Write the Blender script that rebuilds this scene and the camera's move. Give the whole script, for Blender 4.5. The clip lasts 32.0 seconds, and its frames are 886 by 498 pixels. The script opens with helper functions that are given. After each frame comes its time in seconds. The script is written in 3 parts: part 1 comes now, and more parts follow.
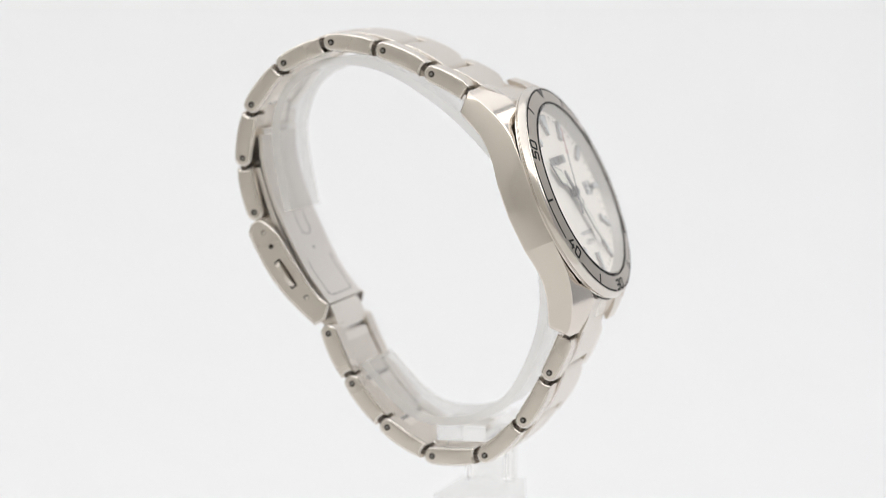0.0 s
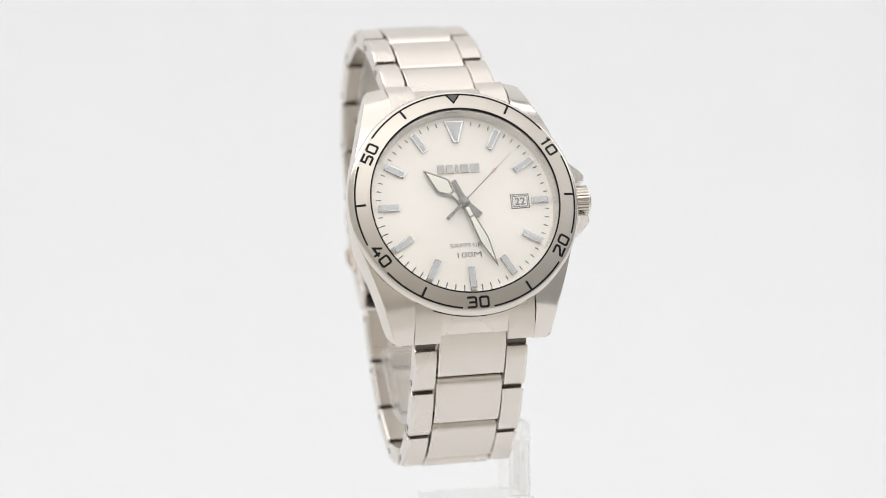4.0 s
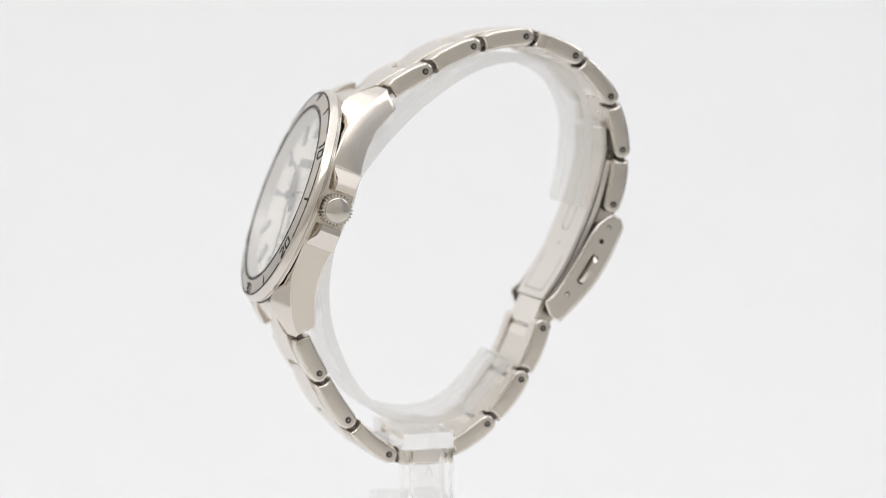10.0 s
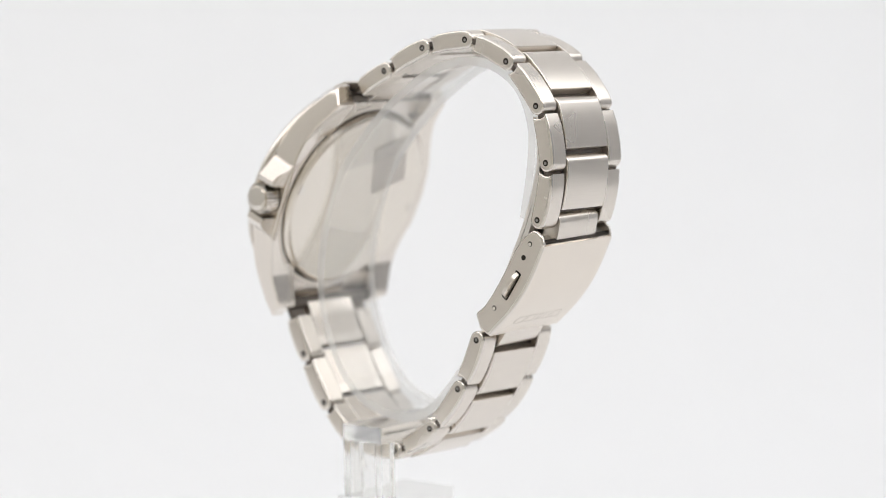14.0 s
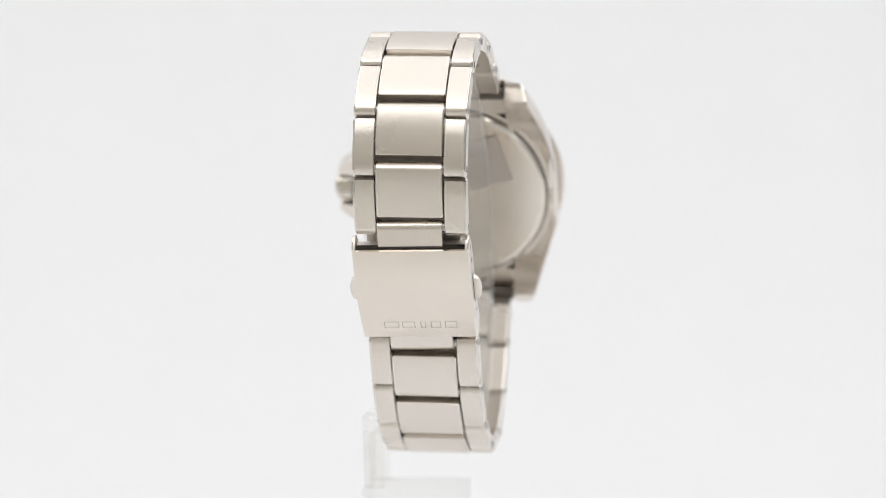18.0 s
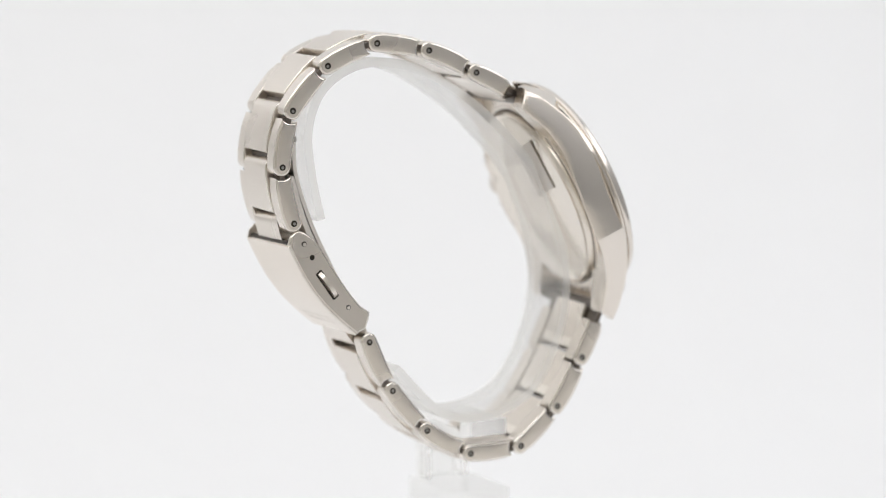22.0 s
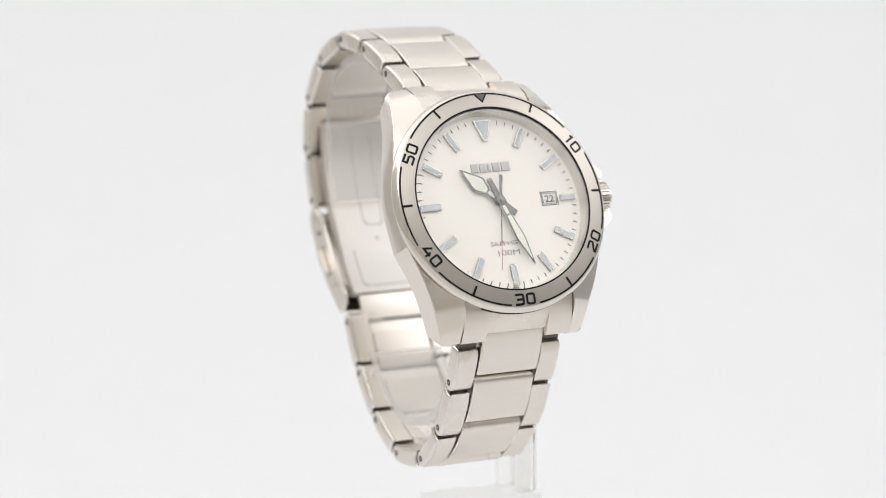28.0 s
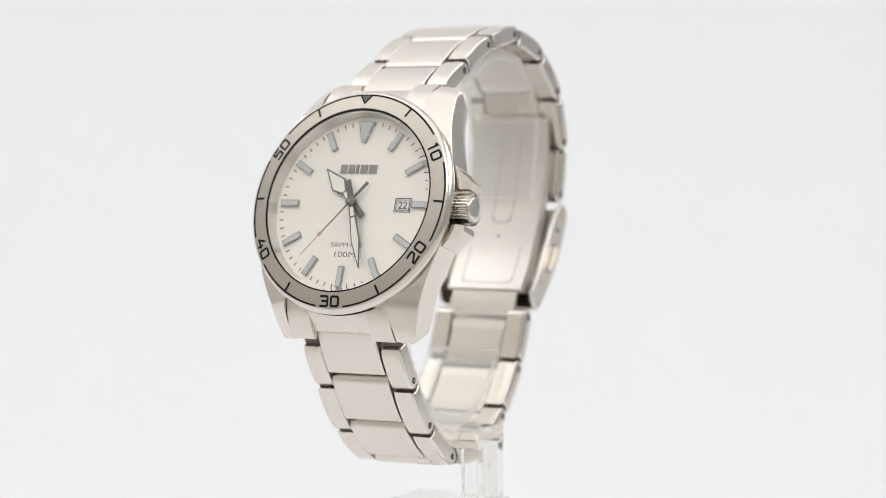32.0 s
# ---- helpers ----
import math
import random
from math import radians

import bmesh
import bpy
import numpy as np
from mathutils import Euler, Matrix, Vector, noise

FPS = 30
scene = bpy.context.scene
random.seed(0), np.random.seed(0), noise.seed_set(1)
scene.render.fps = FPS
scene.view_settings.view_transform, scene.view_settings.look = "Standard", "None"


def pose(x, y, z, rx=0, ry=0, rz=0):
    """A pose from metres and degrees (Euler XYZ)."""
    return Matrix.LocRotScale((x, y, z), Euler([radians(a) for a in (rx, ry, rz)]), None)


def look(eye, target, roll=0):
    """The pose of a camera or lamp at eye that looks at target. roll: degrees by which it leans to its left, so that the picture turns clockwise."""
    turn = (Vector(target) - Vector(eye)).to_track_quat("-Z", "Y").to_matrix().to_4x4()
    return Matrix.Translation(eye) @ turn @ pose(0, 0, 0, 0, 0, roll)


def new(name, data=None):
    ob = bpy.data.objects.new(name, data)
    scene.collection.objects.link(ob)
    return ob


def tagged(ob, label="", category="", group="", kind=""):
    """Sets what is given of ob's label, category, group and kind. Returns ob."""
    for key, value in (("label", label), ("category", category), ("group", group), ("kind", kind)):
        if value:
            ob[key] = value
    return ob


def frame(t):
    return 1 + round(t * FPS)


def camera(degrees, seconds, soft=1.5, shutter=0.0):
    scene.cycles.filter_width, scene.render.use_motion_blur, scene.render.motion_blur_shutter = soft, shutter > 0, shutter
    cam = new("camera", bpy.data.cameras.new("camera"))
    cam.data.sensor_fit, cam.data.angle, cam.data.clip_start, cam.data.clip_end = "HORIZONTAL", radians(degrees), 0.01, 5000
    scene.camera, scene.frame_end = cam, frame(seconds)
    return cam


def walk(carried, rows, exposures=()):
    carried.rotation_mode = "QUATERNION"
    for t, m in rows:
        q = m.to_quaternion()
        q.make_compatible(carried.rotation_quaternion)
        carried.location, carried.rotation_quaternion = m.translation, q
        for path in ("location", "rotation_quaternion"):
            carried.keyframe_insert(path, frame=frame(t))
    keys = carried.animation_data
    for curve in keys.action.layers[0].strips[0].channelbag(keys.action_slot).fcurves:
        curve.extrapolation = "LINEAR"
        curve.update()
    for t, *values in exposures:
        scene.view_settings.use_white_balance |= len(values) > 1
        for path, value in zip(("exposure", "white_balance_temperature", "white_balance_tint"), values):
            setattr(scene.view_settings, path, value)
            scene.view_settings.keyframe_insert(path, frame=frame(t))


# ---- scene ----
cam = camera(18.29, 32.0, 0.5)
EYE = Vector((0.0, -0.5434, 0.175))
AIM = EYE + Vector((0.00268, 0.99426, -0.10698))
walk(cam, [(0.0, look(EYE, AIM, -1.01)), (32.0, look(EYE, AIM, -1.01))])
cam.data.dof.use_dof = True
cam.data.dof.focus_distance = 0.516
cam.data.dof.aperture_fstop = 11.0
scene.view_settings.exposure = -0.06

MM = 0.001
FLOOR = 175.0  # height of the lens over the table, in mm

# turn of the table second by second over one round of 25 s
TURN = [71.86, 56.95, 42.33, 27.94, 13.73, -0.44, -15.05, -29.76, -44.43, -59.12, -73.46, -87.63, -101.59,
        -115.67, -129.97, -144.36, -158.77, -173.17, -187.53, -201.85, -216.31, -230.86, -245.57, -259.96, -273.99]


# the second round runs slightly ahead of the first
AHEAD = {28: 0.1, 29: 0.5, 30: 0.85, 31: 0.75, 32: 0.3}


def turn(second):
    return TURN[second % 25] - 360.0 * (second // 25) - AHEAD.get(second, 0.0)


# ---- world and light: an assumed light tent, its lamps out of view ----
world = bpy.data.worlds.new("tent_surroundings")
world.use_nodes = True
world.node_tree.nodes["Background"].inputs[0].default_value = (0.9, 0.9, 0.92, 1)
world.node_tree.nodes["Background"].inputs[1].default_value = 0.02
scene.world = world


def area(name, eye, target, sx, sy, watts, color=(1, 1, 1)):
    data = bpy.data.lights.new(name, "AREA")
    data.shape, data.size, data.size_y, data.energy, data.color = "RECTANGLE", sx, sy, watts, color
    ob = new(name, data)
    ob.matrix_world = look(eye, target)
    return ob


area("ceiling_light", (0, -0.16, 0.95), (0, -0.1601, 0), 1.2, 1.35, 3.55, (0.985, 0.99, 1.0))
# fill lamp without a known source, added to brighten the dial
area("front_fill", (0, -0.62, 0.92), (0, 0.0, 0.12), 1.1, 0.45, 2.8, (0.985, 0.99, 1.0))
area("side_light", (0.59, -0.02, 0.46), (0, -0.02, 0.18), 0.72, 0.46, 1.95, (0.985, 0.99, 1.0))
area("side_light", (-0.6, 0.03, 0.62), (0, -0.05, 0.50), 0.95, 0.60, 2.3, (0.985, 0.99, 1.0))


# ---- materials ----
def material(name):
    mat = bpy.data.materials.new(name)
    mat.use_nodes = True
    tree = mat.node_tree
    return mat, tree.nodes, tree.links, tree.nodes["Principled BSDF"]


def steel(name, color, rough, stretch, bump, metal=1.0, wear=0.06):
    """Steel with fine brushing along one axis and faint smudges."""
    mat, nodes, links, bsdf = material(name)
    bsdf.inputs["Metallic"].default_value = metal
    tex = nodes.new("ShaderNodeTexCoord")
    grain_map = nodes.new("ShaderNodeMapping")
    grain_map.inputs["Scale"].default_value = stretch
    links.new(tex.outputs["Object"], grain_map.inputs["Vector"])
    grain = nodes.new("ShaderNodeTexNoise")
    grain.inputs["Scale"].default_value = 1.0
    grain.inputs["Detail"].default_value = 3.0
    links.new(grain_map.outputs["Vector"], grain.inputs["Vector"])
    smudge = nodes.new("ShaderNodeTexNoise")
    smudge.inputs["Scale"].default_value = 80.0
    smudge.inputs["Detail"].default_value = 1.0
    links.new(tex.outputs["Object"], smudge.inputs["Vector"])
    mix = nodes.new("ShaderNodeMath")
    mix.operation = "MULTIPLY_ADD"
    links.new(smudge.outputs["Fac"], mix.inputs[0])
    mix.inputs[1].default_value = wear * 2
    mix.inputs[2].default_value = rough - wear
    links.new(mix.outputs[0], bsdf.inputs["Roughness"])
    ramp = nodes.new("ShaderNodeMixRGB")
    ramp.inputs[1].default_value = (*[c * 0.94 for c in color], 1)
    ramp.inputs[2].default_value = (*color, 1)
    links.new(grain.outputs["Fac"], ramp.inputs[0])
    links.new(ramp.outputs[0], bsdf.inputs["Base Color"])
    if not bump:
        return mat
    bump_node = nodes.new("ShaderNodeBump")
    bump_node.inputs["Strength"].default_value = bump
    bump_node.inputs["Distance"].default_value = 0.00004
    links.new(grain.outputs["Fac"], bump_node.inputs["Height"])
    links.new(bump_node.outputs[0], bsdf.inputs["Normal"])
    return mat


STEEL = (0.79, 0.732, 0.667)
BRUSHED = steel("brushed_steel", STEEL, 0.28, (150, 5000, 5000), 0.06, wear=0.02)
BRUSHED_ALONG = steel("brushed_case_steel", STEEL, 0.36, (5000, 150, 5000), 0.06, wear=0.02)
FLANK_STEEL = steel("fine_brushed_flank_steel", STEEL, 0.17, (5000, 150, 5000), 0.03, wear=0.03)
POLISHED = steel("polished_steel", (0.78, 0.735, 0.68), 0.12, (1500, 1500, 1500), 0.0, wear=0.03)
RIM_STEEL = steel("fine_satin_rim_steel", (0.77, 0.72, 0.66), 0.18, (3000, 3000, 3000), 0.0)
SATIN = steel("satin_bezel_steel", (0.555, 0.508, 0.455), 0.33, (3000, 3000, 3000), 0.0)
BRIGHT = steel("bright_inner_steel", (0.92, 0.865, 0.80), 0.30, (2500, 600, 600), 0.0)
BLADE_STEEL = steel("satin_blade_steel", (0.82, 0.78, 0.735), 0.42, (2500, 400, 400), 0.0)
BRAND_STEEL = steel("grey_applied_metal", (0.36, 0.345, 0.33), 0.35, (4000, 4000, 4000), 0.0)
INDEX_STEEL = steel("silver_index_metal", (0.50, 0.485, 0.475), 0.22, (4000, 4000, 4000), 0.0)
HAND_STEEL = steel("grey_hand_metal", (0.20, 0.187, 0.175), 0.35, (4000, 4000, 4000), 0.0)
BACK_STEEL = steel("case_back_steel", (0.82, 0.765, 0.69), 0.24, (1500, 1500, 1500), 0.0)
# steel darkened to stand for the shade in the bracelet gaps
GAP_STEEL = steel("shaded_gap_steel", (0.15, 0.13, 0.115), 0.4, (1500, 1500, 1500), 0.0)
COVER_STEEL = steel("handled_cover_steel", (0.82, 0.75, 0.67), 0.22, (300, 300, 300), 0.0, wear=0.08)
# near-black metal standing for the shade inside holes, seams and gaps
HOLE = steel("hole_shade_metal", (0.055, 0.048, 0.042), 0.5, (3000, 3000, 3000), 0.0)


def paint(name, color, rough, spread=0.04, scale=900.0, bump=0.0, spec=0.5):
    mat, nodes, links, bsdf = material(name)
    tex = nodes.new("ShaderNodeTexCoord")
    noise_tex = nodes.new("ShaderNodeTexNoise")
    noise_tex.inputs["Scale"].default_value = scale
    noise_tex.inputs["Detail"].default_value = 5.0
    links.new(tex.outputs["Object"], noise_tex.inputs["Vector"])
    mix = nodes.new("ShaderNodeMixRGB")
    mix.inputs[1].default_value = (*[c * (1 - spread) for c in color], 1)
    mix.inputs[2].default_value = (*[min(1, c * (1 + spread)) for c in color], 1)
    links.new(noise_tex.outputs["Fac"], mix.inputs[0])
    links.new(mix.outputs[0], bsdf.inputs["Base Color"])
    bsdf.inputs["Roughness"].default_value = rough
    bsdf.inputs["Specular IOR Level"].default_value = spec
    if bump:
        bump_node = nodes.new("ShaderNodeBump")
        bump_node.inputs["Strength"].default_value = bump
        bump_node.inputs["Distance"].default_value = 0.0002
        links.new(noise_tex.outputs["Fac"], bump_node.inputs["Height"])
        links.new(bump_node.outputs[0], bsdf.inputs["Normal"])
    return mat


PAPER = paint("white_sweep_paper", (0.86, 0.86, 0.87), 0.9, 0.006, 40.0, 0.02, 0.2)
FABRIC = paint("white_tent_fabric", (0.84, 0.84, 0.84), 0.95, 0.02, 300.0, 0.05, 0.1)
# wall greys hold the dimness of the surroundings, tints their warm or cool light
SIDE_FABRIC = paint("dimmed_warm_wall_fabric", (0.69, 0.675, 0.64), 0.95, 0.03, 300.0, 0.05, 0.1)
COOL_FABRIC = paint("dimmed_cool_wall_fabric", (0.46, 0.465, 0.475), 0.95, 0.03, 300.0, 0.05, 0.1)
TABLE = paint("pale_table_top", (0.70, 0.685, 0.655), 0.6, 0.05, 60.0, 0.02, 0.3)
FRONT_FABRIC = paint("dimmed_front_flap_fabric", (0.64, 0.615, 0.555), 0.95, 0.03, 300.0, 0.05, 0.1)
DIAL_PAINT = paint("cream_dial_lacquer", (0.97, 0.912, 0.835), 0.5, 0.008, 400.0, 0.0, 0.4)
BLACK = paint("black_bezel_enamel", (0.012, 0.011, 0.011), 0.5, 0.1, spec=0.18)
GREY_PRINT = paint("grey_dial_print", (0.11, 0.105, 0.10), 0.5, 0.05)
LUME = paint("pale_green_lume", (0.88, 0.865, 0.765), 0.6, 0.03, 4000.0)
SILVER_LUME = paint("pale_grey_index_inlay", (0.56, 0.575, 0.575), 0.35, 0.03, 4000.0)
REHAUT = steel("silver_rehaut_steel", (0.80, 0.775, 0.74), 0.42, (1500, 1500, 1500), 0.0)
RED = paint("red_hand_paint", (0.46, 0.20, 0.18), 0.45, 0.05)
DATE_WHITE = paint("white_date_disc", (0.80, 0.78, 0.74), 0.42, 0.01, spec=0.4)
STICKER = steel("thin_grey_back_film", (0.56, 0.52, 0.475), 0.36, (1500, 1500, 1500), 0.0)


def clear(name, ior, rough, tint, through_light=1.0):
    mat, nodes, links, bsdf = material(name)
    bsdf.inputs["Base Color"].default_value = (*tint, 1)
    bsdf.inputs["Transmission Weight"].default_value = through_light
    bsdf.inputs["Roughness"].default_value = rough
    bsdf.inputs["IOR"].default_value = ior
    return mat


def milky(name, tint, cloud, rough=0.03):
    """Clear plastic sheet with glossy faces and a share of cloudy scattering that passes light on."""
    mat, nodes, links, bsdf = material(name)
    nodes.remove(bsdf)
    clear_part, gloss = nodes.new("ShaderNodeBsdfTransparent"), nodes.new("ShaderNodeBsdfGlossy")
    haze, skin = nodes.new("ShaderNodeBsdfTranslucent"), nodes.new("ShaderNodeBsdfDiffuse")
    gloss.inputs["Roughness"].default_value = rough
    for node in (clear_part, haze, skin):
        node.inputs["Color"].default_value = (*tint, 1)
    weight = nodes.new("ShaderNodeLayerWeight")
    weight.inputs["Blend"].default_value = 0.06
    sheet, half, mixed = [nodes.new("ShaderNodeMixShader") for _ in range(3)]
    links.new(weight.outputs["Facing"], sheet.inputs[0])
    links.new(clear_part.outputs[0], sheet.inputs[1])
    links.new(gloss.outputs[0], sheet.inputs[2])
    half.inputs[0].default_value = 0.4
    links.new(haze.outputs[0], half.inputs[1])
    links.new(skin.outputs[0], half.inputs[2])
    mixed.inputs[0].default_value = cloud
    links.new(sheet.outputs[0], mixed.inputs[1])
    links.new(half.outputs[0], mixed.inputs[2])
    links.new(mixed.outputs[0], nodes["Material Output"].inputs[0])
    return mat


ACRYLIC = milky("clear_acrylic", (0.995, 0.995, 0.99), 0.17)
BLOCK_ACRYLIC = clear("thick_clear_acrylic", 1.28, 0.0, (0.995, 0.99, 0.975), 0.94)
# cloudy white put in for the glow of light piped to the edges
EDGE_ACRYLIC = milky("whitened_acrylic_edge", (0.995, 0.99, 0.98), 0.38, 0.08)
SAPPHIRE = clear("sapphire_crystal", 1.36, 0.0, (1, 1, 1))


# ---- mesh helpers ----
def mesh_of(name, bm, mat, sharp=32):
    data = bpy.data.meshes.new(name)
    bmesh.ops.recalc_face_normals(bm, faces=bm.faces)
    bm.to_mesh(data)
    bm.free()
    data.materials.append(mat)
    for face in data.polygons:
        face.use_smooth = True
    # broad faces keep flat normals, only the rounded edges blend
    around = [[] for _ in data.vertices]
    faces = [(f.normal.copy(), f.area) for f in data.polygons]
    for f in data.polygons:
        for v in f.vertices:
            around[v].append(f.index)
    limit = math.cos(radians(sharp))
    normals = []
    for f in data.polygons:
        own = faces[f.index][0]
        for v in f.vertices:
            total = Vector((0, 0, 0))
            for i in around[v]:
                if faces[i][0].dot(own) > limit:
                    total += faces[i][0] * faces[i][1]
            normals.append(total.normalized() if total.length > 1e-14 else own)
    data.normals_split_custom_set(normals)
    return data


def part(name, bm, mat, parent, label="", m=None, sharp=32):
    ob = new(name, bm if isinstance(bm, bpy.types.Mesh) else mesh_of(name, bm, mat, sharp))
    ob.parent = parent
    if m is not None:
        ob.matrix_basis = m
    if label:
        tagged(ob, label)
    return ob


def scaled(bm):
    bmesh.ops.scale(bm, vec=(MM, MM, MM), verts=bm.verts)
    return bm


def bevel_edges(bm, width, segments=2, limit=35, slot=-1):
    edges = [e for e in bm.edges if len(e.link_faces) == 2 and e.calc_face_angle(0) > radians(limit)]
    if edges and width > 0:
        bmesh.ops.bevel(bm, geom=edges, offset=width, offset_type="OFFSET", segments=segments, profile=0.6,
                        affect="EDGES", clamp_overlap=True, material=slot)


def prism(points, place, lo, hi, bevel=0.0, segments=2, limit=35, slot=-1):
    """A prism of a 2D outline; place(a, b, c) turns outline point and depth into x, y, z, all in mm."""
    bm = bmesh.new()
    rings = []
    for depth in (lo, hi):
        rings.append([bm.verts.new(place(a, b, depth)) for a, b in points])
    count = len(points)
    for i in range(count):
        j = (i + 1) % count
        bm.faces.new((rings[0][i], rings[0][j], rings[1][j], rings[1][i]))
    bm.faces.new(rings[0][::-1])
    bm.faces.new(rings[1])
    bevel_edges(bm, bevel, segments, limit, slot)
    return scaled(bm)


def inset(points, by):
    """The outline moved inwards by a distance, corner by corner."""
    n = len(points)
    turn_way = sum(points[i - 1][0] * points[i][1] - points[i][0] * points[i - 1][1] for i in range(n))
    sign = 1.0 if turn_way > 0 else -1.0
    out = []
    for i in range(n):
        p, q, r = Vector(points[i - 1]), Vector(points[i]), Vector(points[(i + 1) % n])
        one, two = (q - p).normalized(), (r - q).normalized()
        side = (Vector((-one.y, one.x)) + Vector((-two.y, two.x))) * sign
        side = side.normalized() if side.length > 1e-6 else Vector((-one.y, one.x)) * sign
        reach = by / max(0.6, side.dot(Vector((-one.y, one.x)) * sign))
        out.append((q.x + side.x * reach, q.y + side.y * reach))
    return out


def cushion(points, place, lo, hi, soft_lo, soft_hi, steps=3):
    """A prism whose rims are rounded by soft_lo and soft_hi; the rounded faces take the second material."""
    bm = bmesh.new()
    levels = []
    for k in range(steps + 1):
        a = math.pi / 2 * k / steps
        levels.append((soft_lo * (1 - math.sin(a)), lo + soft_lo * (1 - math.cos(a))))
    for k in range(steps, -1, -1):
        a = math.pi / 2 * k / steps
        levels.append((soft_hi * (1 - math.sin(a)), hi - soft_hi * (1 - math.cos(a))))
    rings = [[bm.verts.new(place(a, b, depth)) for a, b in (inset(points, by) if by > 1e-6 else points)] for by, depth in levels]
    n = len(points)
    for r in range(len(rings) - 1):
        for i in range(n):
            j = (i + 1) % n
            bm.faces.new((rings[r][i], rings[r][j], rings[r + 1][j], rings[r + 1][i])).material_index = 0 if r == steps else 1
    bm.faces.new(rings[0][::-1])
    bm.faces.new(rings[-1])
    return scaled(bm)


def lathe(profile, steps=96):
    """A closed profile of (radius, height) turned about z, in mm."""
    bm = bmesh.new()
    rows = []
    for k in range(steps):
        a = 2 * math.pi * k / steps
        rows.append([bm.verts.new((r * math.sin(a), r * math.cos(a), h)) for r, h in profile])
    n = len(profile)
    for k in range(steps):
        one, two = rows[k], rows[(k + 1) % steps]
        for i in range(n):
            j = (i + 1) % n
            bm.faces.new((one[i], one[j], two[j], two[i]))
    bmesh.ops.remove_doubles(bm, verts=bm.verts, dist=1e-5)
    return scaled(bm)


def flat_xy(a, b, c):
    return (a, b, c)


def arc_band(r0, r1, a0, a1, lo, hi, steps=24):
    """A curved bar on the dial between two radii and two clock angles in degrees."""
    outer = [(r1 * math.sin(radians(a0 + (a1 - a0) * k / steps)), r1 * math.cos(radians(a0 + (a1 - a0) * k / steps)))
             for k in range(steps + 1)]
    inner = [(r0 * math.sin(radians(a0 + (a1 - a0) * k / steps)), r0 * math.cos(radians(a0 + (a1 - a0) * k / steps)))
             for k in range(steps, -1, -1)]
    bm = bmesh.new()
    low = [bm.verts.new((a, b, lo)) for a, b in outer + inner]
    top = [bm.verts.new((a, b, hi)) for a, b in outer + inner]
    n = len(low)
    for i in range(n):
        j = (i + 1) % n
        bm.faces.new((low[i], low[j], top[j], top[i]))
    for k in range(steps):
        j = n - 1 - k
        bm.faces.new((top[k], top[k + 1], top[j - 1], top[j]))
        bm.faces.new((low[k], low[j], low[j - 1], low[k + 1]))
    return scaled(bm)


def lettering(text, height, width, thick, bold=0.0):
    """Text as a bmesh, centred, of that cap height and width in mm, lying in the xy plane."""
    curve = bpy.data.curves.new("lettering", "FONT")
    curve.body = text
    curve.align_x, curve.align_y = "CENTER", "CENTER"
    curve.extrude = 0.02
    curve.offset = bold
    curve.resolution_u = 3
    ob = new("lettering", curve)
    data = ob.evaluated_get(bpy.context.evaluated_depsgraph_get()).to_mesh()
    bm = bmesh.new()
    bm.from_mesh(data)
    bpy.data.objects.remove(ob)
    bpy.data.curves.remove(curve)
    xs, ys, zs = [[v.co[i] for v in bm.verts] for i in range(3)]
    for v in bm.verts:
        v.co.x = (v.co.x - (min(xs) + max(xs)) / 2) / (max(xs) - min(xs)) * width
        v.co.y = (v.co.y - (min(ys) + max(ys)) / 2) / (max(ys) - min(ys)) * height
        v.co.z = (v.co.z - min(zs)) / (max(zs) - min(zs)) * thick
    return scaled(bm)


def moved(bm, m):
    bmesh.ops.transform(bm, matrix=m, verts=bm.verts)
    return bm


def mm_pose(x, y, z, rx=0, ry=0, rz=0):
    return pose(x * MM, y * MM, z * MM, rx, ry, rz)


def clock(angle, radius, z, spin=0):
    """A pose at a clock angle on the dial, its y axis pointing outwards, turned by spin."""
    a = radians(angle)
    return mm_pose(radius * math.sin(a), radius * math.cos(a), z, 0, 0, -angle + spin)


